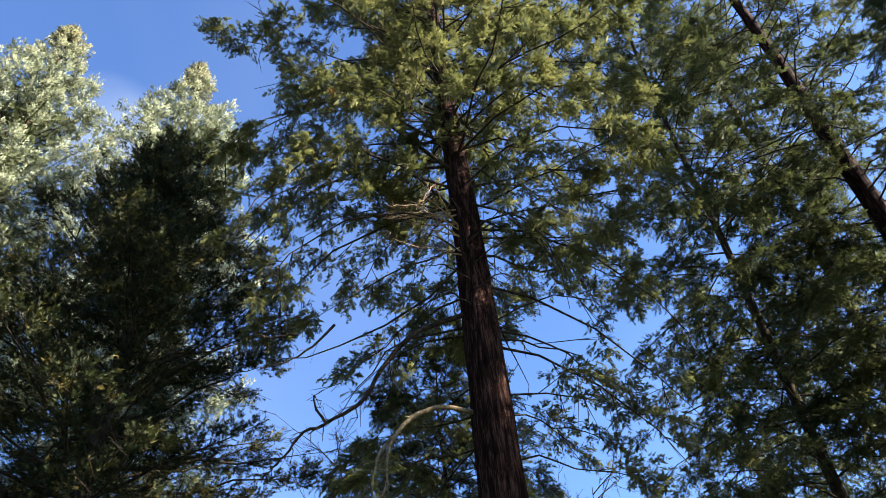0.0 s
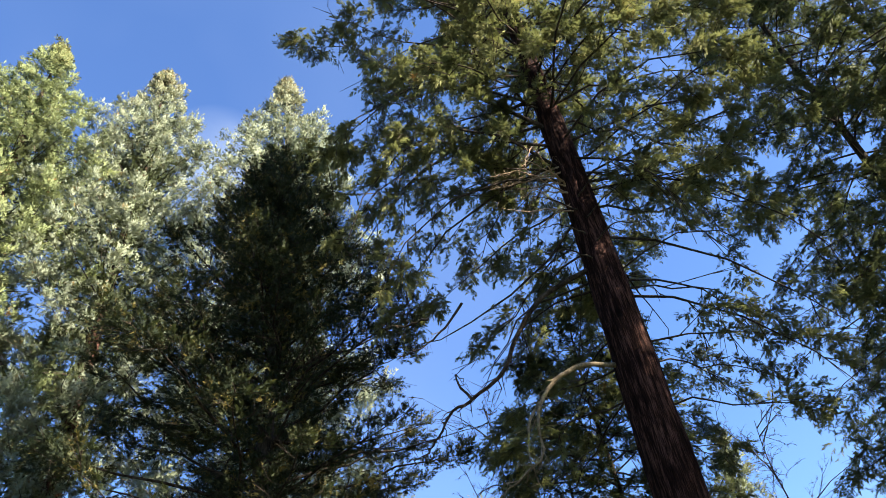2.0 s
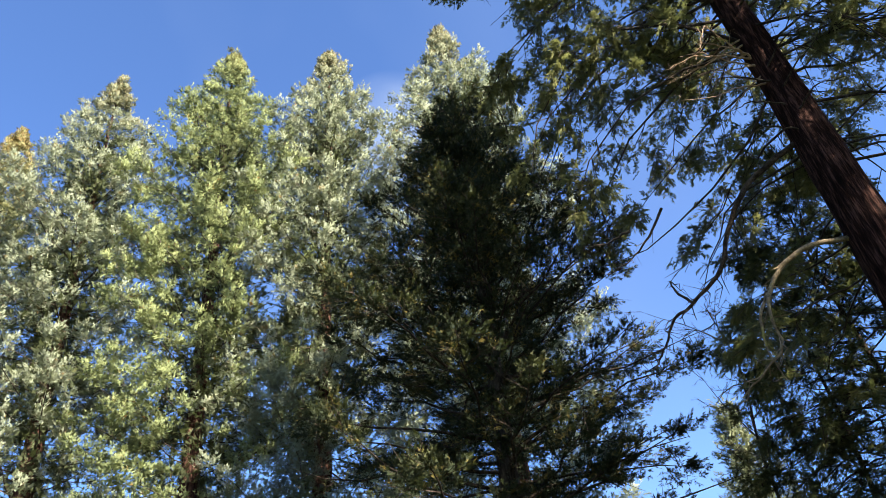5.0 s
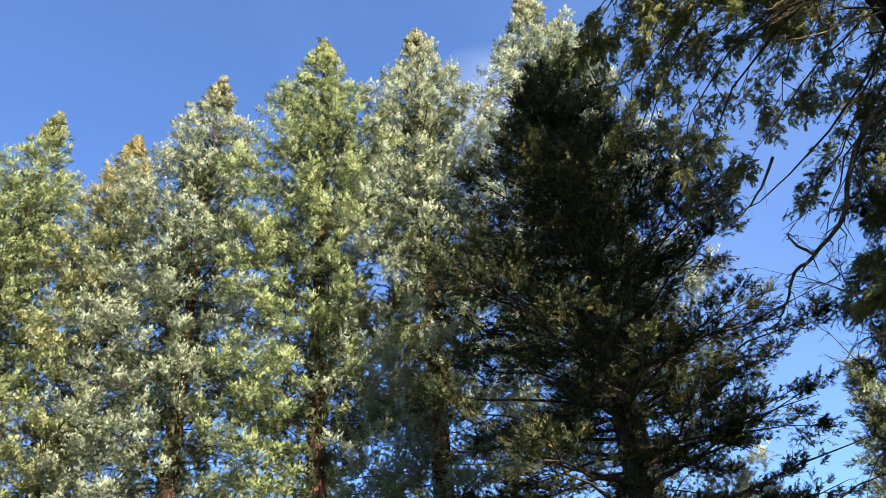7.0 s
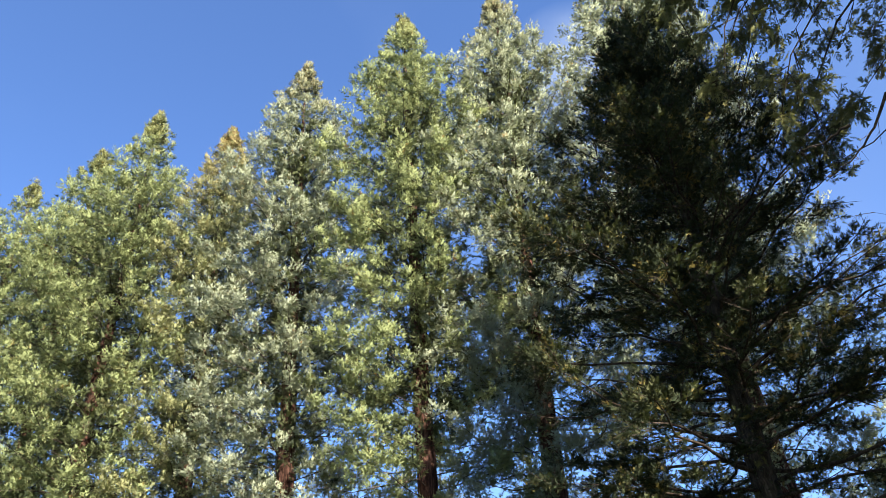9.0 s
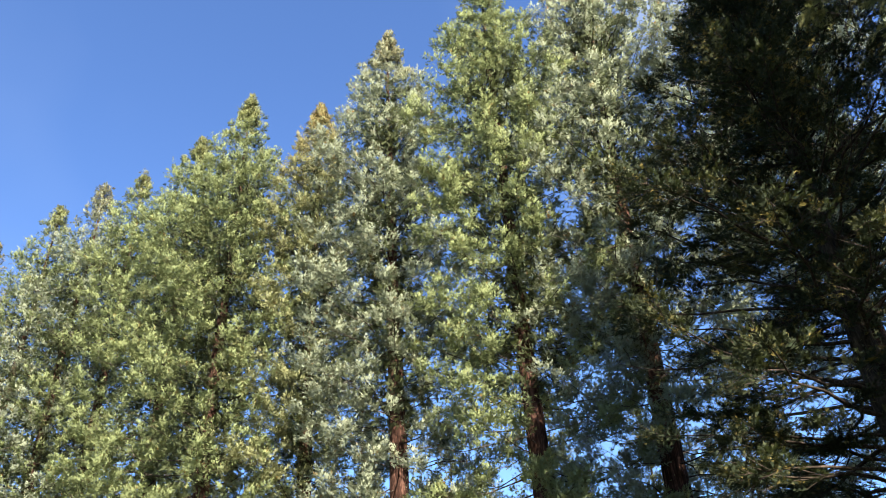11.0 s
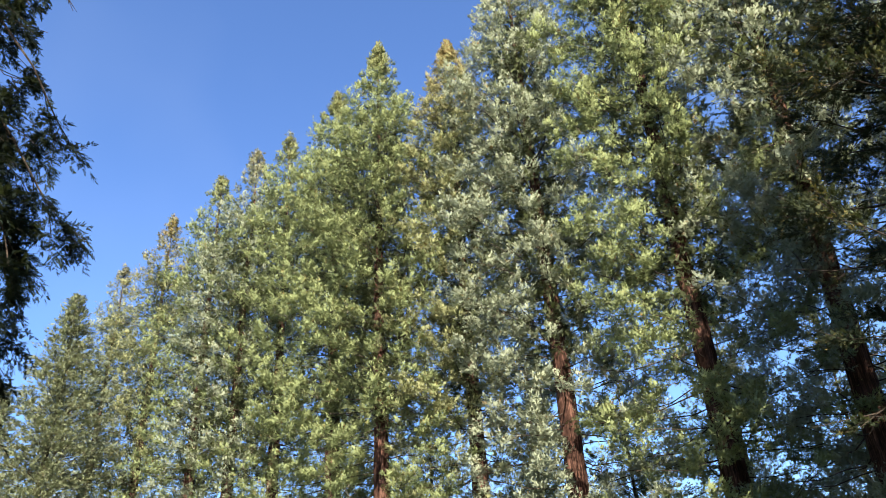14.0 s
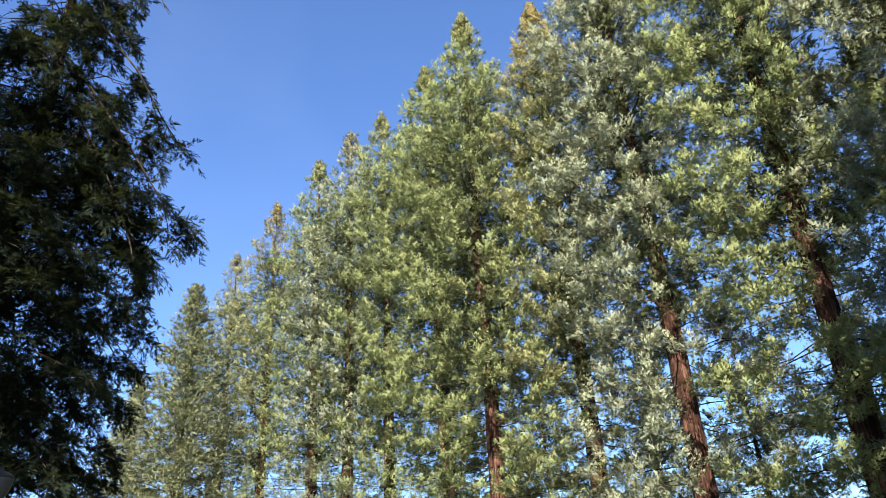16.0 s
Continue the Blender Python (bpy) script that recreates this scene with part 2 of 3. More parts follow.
def prisms(a, b, ra, rb):
    """Thin three-sided twigs from the points a to the points b."""
    d = unit(b - a)
    u = unit(np.cross(d, np.array([0.31, 0.17, 0.93])))
    v = np.cross(d, u)
    rows = []
    for p, r in ((a, ra), (b, rb)):
        for k in range(3):
            w = 2 * np.pi * k / 3
            rows.append(p + (np.cos(w) * u + np.sin(w) * v) * np.reshape(r, (-1, 1)))
    verts = np.stack(rows, 1).reshape(-1, 3)
    base = np.arange(len(a))[:, None] * 6
    quads = np.array([[0, 1, 4, 3], [1, 2, 5, 4], [2, 0, 3, 5]])
    return verts, (base[:, :, None] + quads[None]).reshape(-1, 4)


def plumes(centres, ways, scale, count, spread, length, scales, leaf, width, flat=0.0, radius=0.1, fan=0.8, lead=0.5, lift=0.3, curl=0.1, stray=0.25, rounded=0.6):
    """Foliage: each bush is a group of plumes, each plume a curved shoot set with thin pointed sprigs.
    flat: from 0, sprigs all round the shoot, to 1, sprigs on two sides as in a frond. curl: how far the shoot bends up or down."""
    many = np.maximum(np.round(count * scale).astype(int), 2)
    k = int(many.sum())
    c, w, sc = np.repeat(centres, many, 0), np.repeat(ways, many, 0), np.repeat(scale, many)[:, None]
    up = np.array([0.0, 0.0, 1.0])
    side = unit(np.cross(w, np.array([0.02, 0.03, 1.0])))
    over = np.cross(side, w)
    g = rng.normal(0, 0.5, (k, 3))
    off = (w * g[:, :1] * spread[0] + side * g[:, 1:2] * spread[1] + over * g[:, 2:] * spread[2]) * sc
    d = unit(unit(off) * fan + w * lead + up * lift + rng.normal(0, stray, (k, 3)))
    ln = length * rng.uniform(0.65, 1.3, (k, 1)) * (0.55 + 0.45 * sc)
    root = c + off - d * ln * 0.35
    s = unit(np.cross(d, up + rng.normal(0, 0.3, (k, 3))))
    u = np.cross(s, d)
    q = ((np.arange(scales) + rng.random((k, scales))) / scales)[..., None]
    turn = rng.uniform(0, 2 * np.pi, (k, scales, 1))
    across = np.cos(turn) * (1 - flat) + np.where(np.cos(turn) > 0, 1.0, -1.0) * flat
    lat = s[:, None] * across + u[:, None] * np.sin(turn) * (1 - flat)
    ahead = unit(d[:, None] + up * (2 * curl) * q)
    base = root[:, None] + d[:, None] * ln[:, None] * q + up * (curl * ln[:, None] * q ** 2) + lat * radius * 0.4 * (1 - 0.7 * q)
    go = unit(ahead * 0.8 + lat * (0.9 - 0.4 * q) + rng.normal(0, 0.2, (k, scales, 3)))
    facing = lat * (1 - flat) + u[:, None] * flat + ahead * 0.15 + rng.normal(0, 0.12, (k, scales, 3))
    flank = unit(np.cross(go, facing)) * width * rng.uniform(0.7, 1.3, (k, scales, 1))
    tip = go * leaf * rng.uniform(0.7, 1.25, (k, scales, 1)) * (1.05 - 0.45 * q)
    puff = unit(unit(facing) * 0.7 + unit(off)[:, None] * rounded + rng.normal(0, 0.1, (k, scales, 3)))
    base, flank, tip, puff = (x.reshape(-1, 3) for x in (base, flank, tip, puff))
    n = len(base)
    verts = np.stack([base - flank, base + flank, base + tip], 1).reshape(-1, 3)
    turned = (np.cross(2 * flank, tip + flank) * puff).sum(1) < 0
    faces = np.arange(3 * n).reshape(-1, 3)
    faces[turned] = faces[turned][:, ::-1]
    puff = np.repeat(puff, 3, 0)
    return verts, faces, puff


def trunk_path(height, top=(0.0, 0.0), wobble=0.12, step=0.25):
    n = max(int(height / step), 8)
    s = np.linspace(0, 1, n)
    ph = rng.random(4) * 6
    x = top[0] * s + wobble * np.sin(s * 5 + ph[0]) * s + 0.4 * wobble * np.sin(s * 17 + ph[1]) * s
    y = top[1] * s + wobble * np.sin(s * 4 + ph[2]) * s + 0.4 * wobble * np.sin(s * 15 + ph[3]) * s
    return np.stack([x, y, height * s], 1)


def limb_path(start, heading, length, e0, e1, bend=0.15, n=9):
    """A limb that leaves at the elevation e0 and ends at e1 (degrees)."""
    s = np.linspace(0, 1, n)
    el = np.radians(e0 + (e1 - e0) * s ** 0.8) + rng.normal(0, 0.13, n)
    hd = heading + rng.normal(0, bend) * s * 2 + rng.normal(0, 0.17, n)
    step = length / (n - 1)
    d = np.stack([np.cos(el) * np.cos(hd), np.cos(el) * np.sin(hd), np.sin(el)], 1) * step
    return start + np.concatenate([np.zeros((1, 3)), np.cumsum(d, 0)[:-1]])


def along_path(path, s):
    q = s * (len(path) - 1)
    i = np.clip(q.astype(int), 0, len(path) - 2)
    f = (q - i)[:, None]
    return path[i] * (1 - f) + path[i + 1] * f, unit(path[i + 1] - path[i])


def side_twigs(path, first, spacing, reach, angle=55.0, droop=0.25, taper=0.6, bushy=0.0):
    """Side shoots of a limb: their three-point curves (start, middle, end)."""
    length = np.linalg.norm(np.diff(path, axis=0), axis=1).sum()
    m = max(int(length * (1 - first) / spacing), 2)
    s = np.clip(first + (1 - first) * (np.arange(m) + rng.random(m)) / m, 0, 0.999)
    p, t = along_path(path, s)
    side = unit(np.cross(t, np.array([0, 0, 1.0])))
    turn = rng.normal(0, 1, m)[:, None] * bushy
    side = side * np.cos(turn) + np.cross(t, side) * np.sin(turn)
    sign = np.where(np.arange(m) % 2 == 0, 1.0, -1.0)[:, None]
    an = np.radians(angle + rng.normal(0, 14, m))[:, None]
    d = unit(t * np.cos(an) + side * sign * np.sin(an) + rng.normal(0, 0.16, (m, 3)))
    ln = (reach * (1 - taper * s) * rng.uniform(0.55, 1.2, m))[:, None]
    fall = np.array([0, 0, -1.0]) * droop
    mid = p + d * ln * 0.5 + fall * ln * 0.25
    end = p + d * ln + fall * ln
    return p, mid, end, ln[:, 0]


def bushes_on(path, ln, first, spacing, lateral, bushy, droop):
    """Where the bushes of needles sit on a limb: their middles, headings and the points from which their shoots leave."""
    m = max(int(ln * (1 - first) / spacing), 1)
    q = np.append(first + (1 - first) * (np.arange(m) + rng.random(m)) / (m + 0.3), 0.985)
    p, t = along_path(path, np.clip(q, 0, 0.999))
    side = unit(np.cross(t, np.array([0, 0, 1.0])))
    turn = rng.normal(0, 1, m + 1)[:, None] * bushy
    side = side * np.cos(turn) + np.cross(t, side) * np.sin(turn)
    sign = np.where(np.arange(m + 1) % 2 == 0, 1.0, -1.0)[:, None]
    out = (lateral * min(1.0, 0.3 + ln / 4) * (1.15 - 0.7 * q) * rng.uniform(0.15, 1.1, m + 1))[:, None]
    out[-1] = 0.02
    mid = p + side * sign * out + t * out * 0.6 + np.array([0, 0, -1.0]) * out * droop
    return mid, unit(t * 0.75 + side * sign * 0.65 * (out > 0.03) + np.array([0, 0, -1.0]) * droop * 0.5), p


def build_tree(tree, height, limbs, trunk_radius, bark_mat, limb_mat, leaf_mat, bush, twig_mat=None, top=(0, 0), first=8.0, reach=None, e0=None, e1=None,
               where=(0.3, 0.8, 0.5), bushy=0.0, droop=0.1, sides=20, extra=(), limb_radius=0.02, density=None, trunk_power=0.9, limb_points=9, limb_sides=5, bare=None, twiggy=3, inner=None, inner_mat=None, leader=0, clump=None, hearts_in=(0.3, 1.0)):
    """A conifer: furrowed trunk, limbs one by one, shoots and bushes of needles. reach, e0 and e1 are functions of the height up the tree from 0 to 1.
    where: how far out a limb its bushes begin, their spacing and how far they stand off it."""
    axis = trunk_path(height, top, 0.12)
    zs = axis[:, 2] / height
    rad = trunk_radius * (np.maximum(1 - zs, 0.004) ** trunk_power) * (1 + 0.5 * np.exp(-axis[:, 2] / 0.7))
    part("trunk", mesh_of("trunk", *tube(axis, rad, sides, 0.035, 11, rng.random() * 6), bark_mat, True), tree)
    turn = rng.random() * 6
    paths = []
    for i in range(limbs):
        z = first + (height * 0.992 - first) * ((i + rng.random()) / limbs)
        u = z / height
        turn += 2.4 + rng.normal(0, 0.35)
        ln = reach(u) * rng.uniform(0.8, 1.1)
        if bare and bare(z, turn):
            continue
        c = np.array([np.interp(z, axis[:, 2], axis[:, 0]), np.interp(z, axis[:, 2], axis[:, 1]), z])
        paths.append((limb_path(c, turn, ln, e0(u) + rng.normal(0, 7), e1(u) + rng.normal(0, 9), n=limb_points), ln))
    for k in range(leader):
        z = height * (0.93 + 0.065 * (k + rng.random()) / leader)
        c = np.array([np.interp(z, axis[:, 2], axis[:, 0]), np.interp(z, axis[:, 2], axis[:, 1]), z])
        ln = max(reach(z / height) * rng.uniform(0.5, 1.0), 0.25)
        paths.append((limb_path(c, 2.4 * k, ln, 35, 65, n=limb_points), ln))
    for pts in extra:
        paths.append((np.array(pts), np.linalg.norm(np.diff(np.array(pts), axis=0), axis=1).sum()))
    mids, ways, froms, scales = [], [], [], []
    hearts, heart_ways, heart_sizes = [], [], []
    for path, ln in paths:
        r0 = limb_radius * (0.25 + ln / 3.2)
        part("limb", mesh_of("limb", *tube(path, np.linspace(r0, 0.006, len(path)), limb_sides), limb_mat, True), tree)
        m, w, p = bushes_on(path, ln, where[0], where[1], where[2], bushy, droop)
        if inner and hearts_in[0] < path[0][2] / height < hearts_in[1]:
            p2, w2 = along_path(path, np.array([0.12, 0.3]) + rng.uniform(-0.07, 0.07, 2))
            hearts.append(p2)
            heart_ways.append(w2)
            heart_sizes.append(np.full(2, 0.5 + 0.36 * min(ln, 4.0)) * rng.uniform(0.7, 1.2, 2))
        mids.append(m)
        ways.append(w)
        froms.append(p)
        scales.append(np.clip(0.26 + ln / 3.2, 0.25, 1.0) * rng.uniform(0.7, 1.25, len(m)))
    mids, ways, froms, scales = (np.concatenate(x) for x in (mids, ways, froms, scales))
    if inner:
        hearts, heart_ways, heart_sizes = (np.concatenate(x) for x in (hearts, heart_ways, heart_sizes))
    kept = np.full(len(mids), True)
    if clump:
        shift = rng.random(3) * 50
        field = np.array([noise.noise(Vector(p * 0.55 + shift)) for p in mids])
        kept &= field > clump(mids[:, 2])
    if density:
        kept &= rng.random(len(mids)) < density(mids[:, 2])
    twigged = kept | (rng.random(len(mids)) < 0.2)
    leafy, froms, mids, ways, scales = kept[twigged], froms[twigged], mids[twigged], ways[twigged], scales[twigged]
    a, b = [froms], [mids]
    for _ in range(twiggy):
        a.append(froms + (mids - froms) * rng.random((len(mids), 1)))
        b.append(mids + rng.normal(0, bush["spread"][1] * 0.5, mids.shape) + ways * bush["spread"][0] * 0.5)
    a, b = np.concatenate(a), np.concatenate(b)
    part("twig", mesh_of("twig", *prisms(a, b, np.full(len(a), 0.012), np.full(len(a), 0.004)), twig_mat or twig_bark), tree, kind="stuff")
    mids, ways, scales = mids[leafy], ways[leafy], scales[leafy]
    v, f, puff = plumes(mids, ways, scales, **bush)
    part("crown", mesh_of("crown", v, f, leaf_mat, normals=puff), tree, kind="stuff")
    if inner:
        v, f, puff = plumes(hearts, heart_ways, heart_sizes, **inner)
        part("inner_shoot", mesh_of("inner_shoot", v, f, inner_mat, normals=puff), tree, "filler shoots close to the trunk", kind="stuff")
    return tree


def spot(azimuth, distance):
    """A place on the ground: degrees to the left of +y and metres from the first eye."""
    return -distance * math.sin(radians(azimuth)), distance * math.cos(radians(azimuth))


# ---- ground ----
def ground():
    n = 81
    g = np.linspace(-1, 1, n)
    g = np.sign(g) * np.abs(g) ** 3 * 2000
    gx, gy = np.meshgrid(g, g, indexing="ij")
    gz = 0.04 * np.sin(gx * 0.7) * np.cos(gy * 0.6) * (np.hypot(gx, gy) > 3)
    v = np.stack([gx, gy, gz], -1).reshape(-1, 3)
    i, j = np.meshgrid(np.arange(n - 1), np.arange(n - 1), indexing="ij")
    f = np.stack([i * n + j, (i + 1) * n + j, (i + 1) * n + j + 1, i * n + j + 1], -1).reshape(-1, 4)
    tagged(new("ground", mesh_of("ground", v, f, ground_material(), True)), "green and brown grassy forest floor", "ground", kind="structure")


ground()


# ---- the row of sequoias ----
TONE = {"sequoia_grey": "pale grey-green", "sequoia_green": "dense fresh green", "sequoia_olive": "olive, brown-tipped"}


def sequoia(azimuth, elevation, leaf, base_azimuth=None, height=39.6, wide=4.9, limbs=250, tris=1.0, first=3.5, trunk=0.54, slope=0.37):
    d = (height - 1.6) / math.tan(radians(elevation))
    base = spot(azimuth if base_azimuth is None else base_azimuth, d)
    tip = spot(azimuth, d)
    tree = thing("sequoia", *base, "tall giant sequoia with %s foliage, standing in a row" % TONE[leaf.name], "tree", "row of sequoias")
    thick = 1 / math.sqrt(tris)
    limbs = limbs if tris > 0.6 else 205
    bush = dict(count=15 if tris > 0.6 else 12.5, spread=(0.42, 0.38, 0.32), length=0.36, scales=max(int(13 * tris), 5), leaf=0.18 * thick ** 0.7, width=0.044 * thick ** 0.8, radius=0.25, fan=0.9, lead=0.3, lift=0.4, curl=0.1, stray=0.3, rounded=1.5)
    # added inner shoots, darkened so gaps in the crown read as shade
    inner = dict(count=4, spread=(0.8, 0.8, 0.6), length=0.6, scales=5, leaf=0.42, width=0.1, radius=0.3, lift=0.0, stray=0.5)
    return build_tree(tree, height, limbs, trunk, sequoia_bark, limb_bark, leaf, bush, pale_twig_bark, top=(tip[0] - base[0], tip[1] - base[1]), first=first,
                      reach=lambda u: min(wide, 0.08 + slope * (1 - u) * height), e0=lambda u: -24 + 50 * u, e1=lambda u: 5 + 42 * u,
                      limb_points=6, limb_sides=3, where=(0.23, 0.88, 0.85), bushy=1.0, droop=0.0, sides=12, twiggy=0, inner=inner, inner_mat=inner_shade_green, hearts_in=(0.33, 0.85), leader=14, clump=lambda z: np.clip(-0.38 - np.maximum(z - height + 9.0, 0) * 0.15 + np.clip(15.0 - z, 0, 9) * 0.01, -1.0, 0.0))


sequoia(26.3, 55.2, sequoia_grey, tris=0.7)
sequoia(40.5, 54.2, sequoia_grey, 42.8, tris=1.1)
sequoia(52.1, 53.6, sequoia_green, tris=1.1)
sequoia(63.2, 50.0, sequoia_grey)
sequoia(70.4, 44.6, sequoia_olive, tris=0.95)
sequoia(77.8, 44.4, sequoia_green, tris=0.9)
sequoia(81.6, 40.9, sequoia_green, tris=0.7)
sequoia(86.0, 37.5, sequoia_green, tris=0.6)
sequoia(89.1, 36.2, sequoia_grey, tris=0.5)
sequoia(91.8, 34.0, sequoia_green, tris=0.5)
sequoia(95.5, 30.5, sequoia_olive, tris=0.46)
sequoia(98.5, 26.5, sequoia_grey, tris=0.46)


# ---- the big red-barked conifer ----
MAIN = spot(-5.3, 12.0)
big = thing("redcedar", *MAIN, "tall conifer with reddish-brown furrowed bark and drooping limbs", "tree")


def from_main(*points):
    """Limb points given in the plane of the big trunk: metres to the right, height, metres nearer."""
    return [(x - MAIN[0], -near, z) for x, z, near in points]


main_limbs = (
    from_main((1.2, 14.1, 0), (1.9, 13.34, 0.4), (2.37, 12.62, 0.8), (2.67, 11.81, 1.0), (2.79, 10.85, 1.1), (2.77, 9.86, 1.1)),
    from_main((1.2, 12.9, 0), (2.05, 12.56, 0.3), (3.23, 12.23, 0.5), (3.97, 12.22, 0.6), (4.48, 12.55, 0.6)),
    from_main((1.2, 10.4, 0), (2.02, 10.77, 0.1), (2.75, 10.94, 0.2), (3.51, 10.72, 0.2), (3.85, 10.23, 0.2)),
    from_main((1.0, 12.2, 0), (0.21, 11.48, -0.2), (-0.77, 10.9, -0.3), (-1.71, 10.56, -0.4), (-2.4, 10.33, -0.4), (-3.24, 10.38, -0.4)),
    from_main((1.0, 15.3, 0), (-0.02, 16.43, 0.2), (-1.18, 17.78, 0.4), (-2.45, 18.74, 0.5), (-3.89, 20.8, 0.5), (-5.39, 21.5, 0.5)),
    from_main((1.2, 15.8, 0), (2.2, 16.2, 0.8), (3.4, 16.6, 1.3), (4.6, 16.2, 1.6), (5.6, 15.2, 1.7)),
    from_main((1.2, 17.0, 0), (2.4, 17.8, 0.6), (3.8, 18.2, 1.0), (5.2, 17.6, 1.2), (6.0, 16.9, 1.2)),
    from_main((1.2, 14.6, 0), (2.3, 14.9, 0.9), (3.5, 14.9, 1.4), (4.7, 14.2, 1.7), (5.3, 13.4, 1.8)),
    from_main((1.0, 13.8, 0), (0.0, 14.6, 0.7), (-1.2, 15.0, 1.1), (-2.4, 14.4, 1.3), (-3.3, 13.2, 1.4), (-3.7, 12.0, 1.4)),
    from_main((1.2, 11.6, 0), (2.4, 11.3, -0.3), (3.6, 10.5, -0.5), (4.6, 9.3, -0.6), (5.2, 8.3, -0.6)),
    from_main((1.2, 10.0, 0), (2.3, 9.9, -0.4), (3.4, 9.2, -0.6), (4.3, 8.2, -0.7), (4.8, 7.2, -0.7)),
    from_main((1.2, 13.2, 0), (2.5, 13.2, -0.2), (3.9, 12.4, -0.3), (5.0, 11.1, -0.4), (5.5, 10.0, -0.4)),
    from_main((1.0, 14.0, 0), (-0.5, 14.2, -0.6), (-2.0, 13.8, -1.0), (-3.2, 12.6, -1.2), (-3.9, 11.6, -1.2)),
    from_main((1.0, 16.6, 0), (-0.8, 16.8, -0.8), (-2.6, 16.2, -1.2), (-3.8, 15.0, -1.3), (-4.6, 13.8, -1.3)),
    from_main((1.0, 17.4, 0), (-0.8, 18.2, 0.2), (-2.4, 18.2, 0.2), (-3.8, 17.2, 0.2), (-4.8, 15.8, 0.2)),
    from_main((1.0, 14.6, 0), (-0.4, 15.0, 0.4), (-1.8, 14.9, 0.6), (-3.2, 14.0, 0.7), (-4.2, 12.7, 0.7)),
    from_main((1.0, 13.4, 0), (-0.2, 13.6, 0.3), (-1.5, 13.3, 0.5), (-2.7, 12.4, 0.5), (-3.4, 11.2, 0.5)),
    from_main((1.0, 15.4, 0), (-0.6, 15.9, -0.4), (-2.2, 15.8, -0.6), (-3.6, 14.8, -0.7), (-4.4, 13.6, -0.7)),
    from_main((1.0, 16.2, 0), (-0.4, 17.0, 0.5), (-2.0, 17.2, 0.9), (-3.4, 16.4, 1.1), (-4.3, 15.2, 1.2)),
)
cedar_bush = dict(count=22, spread=(0.32, 0.29, 0.11), length=0.25, scales=11, leaf=0.125, width=0.032, flat=0.6, radius=0.05, fan=0.7, lead=0.5, lift=-0.05, curl=-0.2, stray=0.3, rounded=0.8)
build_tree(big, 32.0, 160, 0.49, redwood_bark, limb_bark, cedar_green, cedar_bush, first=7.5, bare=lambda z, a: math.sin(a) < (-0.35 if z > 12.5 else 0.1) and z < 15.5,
           trunk_power=0.8, top=(0.1, 0.2), sides=40, extra=main_limbs, bushy=0.35, droop=0.45, where=(0.1, 0.31, 1.1), limb_radius=0.018,
           reach=lambda u: 5.6 * min(1.0, (1 - u) * 2.6 + 0.1) * min(1.0, 0.62 + max(u - 0.28, 0) * 2.2), e0=lambda u: 4 + 28 * u, e1=lambda u: -42 + 45 * u,
           density=lambda z: np.clip(0.7 + (z - 12.0) * 0.2, 0.7, 1.0), twiggy=2,
           clump=lambda z: np.where(z > 21.0, -0.35, np.where(z > 12.3, -0.07, 0.02)))


def dead_limb(tree, points, r0, material, twigs=12, reach=0.7, name="dead_limb", label="bare broken dead limb"):
    """A leafless limb with its crooked side twigs."""
    path = np.array(points)
    q = np.linspace(0, len(path) - 1, len(path) * 4)
    smooth = np.stack([np.interp(q, np.arange(len(path)), path[:, k]) for k in range(3)], 1)
    smooth[1:-1] = (smooth[:-2] + 2 * smooth[1:-1] + smooth[2:]) / 4
    smooth = smooth + rng.normal(0, 0.012, smooth.shape)
    v, f = tube(smooth, np.linspace(r0, r0 * 0.22, len(smooth)), 7, 0.06, 3)
    p, mid, end, ln = side_twigs(smooth, 0.2, 1.0 / twigs, reach, 60, 0.3)
    bent = mid + rng.normal(0, 0.08, mid.shape)
    r = np.full(len(p), r0 * 0.22)
    fork = bent + (end - bent) * 0.6 + rng.normal(0, 0.14, mid.shape)
    v2, f2 = prisms(np.concatenate([p, bent, bent]), np.concatenate([bent, end, fork]), np.concatenate([r, r * 0.7, r * 0.5]), np.concatenate([r * 0.7, r * 0.3, r * 0.2]))
    limb = part(name, mesh_of(name, v, f, material, True), tree, label)
    part("dead_twig", mesh_of("dead_twig", v2, f2, material), limb, kind="stuff")


dead_limb(big, from_main((0.9, 8.5, 0), (0.2, 8.47, 0.4), (-0.3, 8.2, 0.6), (-0.64, 7.8, 0.7), (-0.76, 7.3, 0.8), (-0.77, 6.78, 0.8), (-1.17, 6.5, 0.8), (-1.6, 6.28, 0.8)), 0.05, lichen_wood, 5, 0.8, label="bare dead limb with yellow lichen")
dead_limb(big, from_main((-0.64, 7.8, 0.7), (-0.95, 7.35, 0.75), (-1.0, 6.8, 0.8), (-0.95, 6.3, 0.8)), 0.03, lichen_wood, 4, 0.5, label="bare dead limb with yellow lichen")
dead_limb(big, from_main((0.9, 10.8, 0), (-0.09, 10.49, 0), (-0.69, 9.9, 0), (-1.21, 8.96, 0), (-1.8, 8.58, 0), (-2.32, 8.42, 0), (-2.66, 7.91, 0), (-2.9, 7.65, 0)), 0.06, limb_bark, 6, 0.7)
dead_limb(big, from_main((-1.71, 10.5, 0.4), (-2.1, 10.0, 0.4), (-2.6, 9.7, 0.4), (-3.1, 9.6, 0.4)), 0.03, limb_bark, 5, 0.5)
dead_limb(big, from_main((-2.4, 10.33, 0.4), (-2.9, 10.3, 0.4), (-3.4, 10.45, 0.4)), 0.03, limb_bark, 6, 0.4)
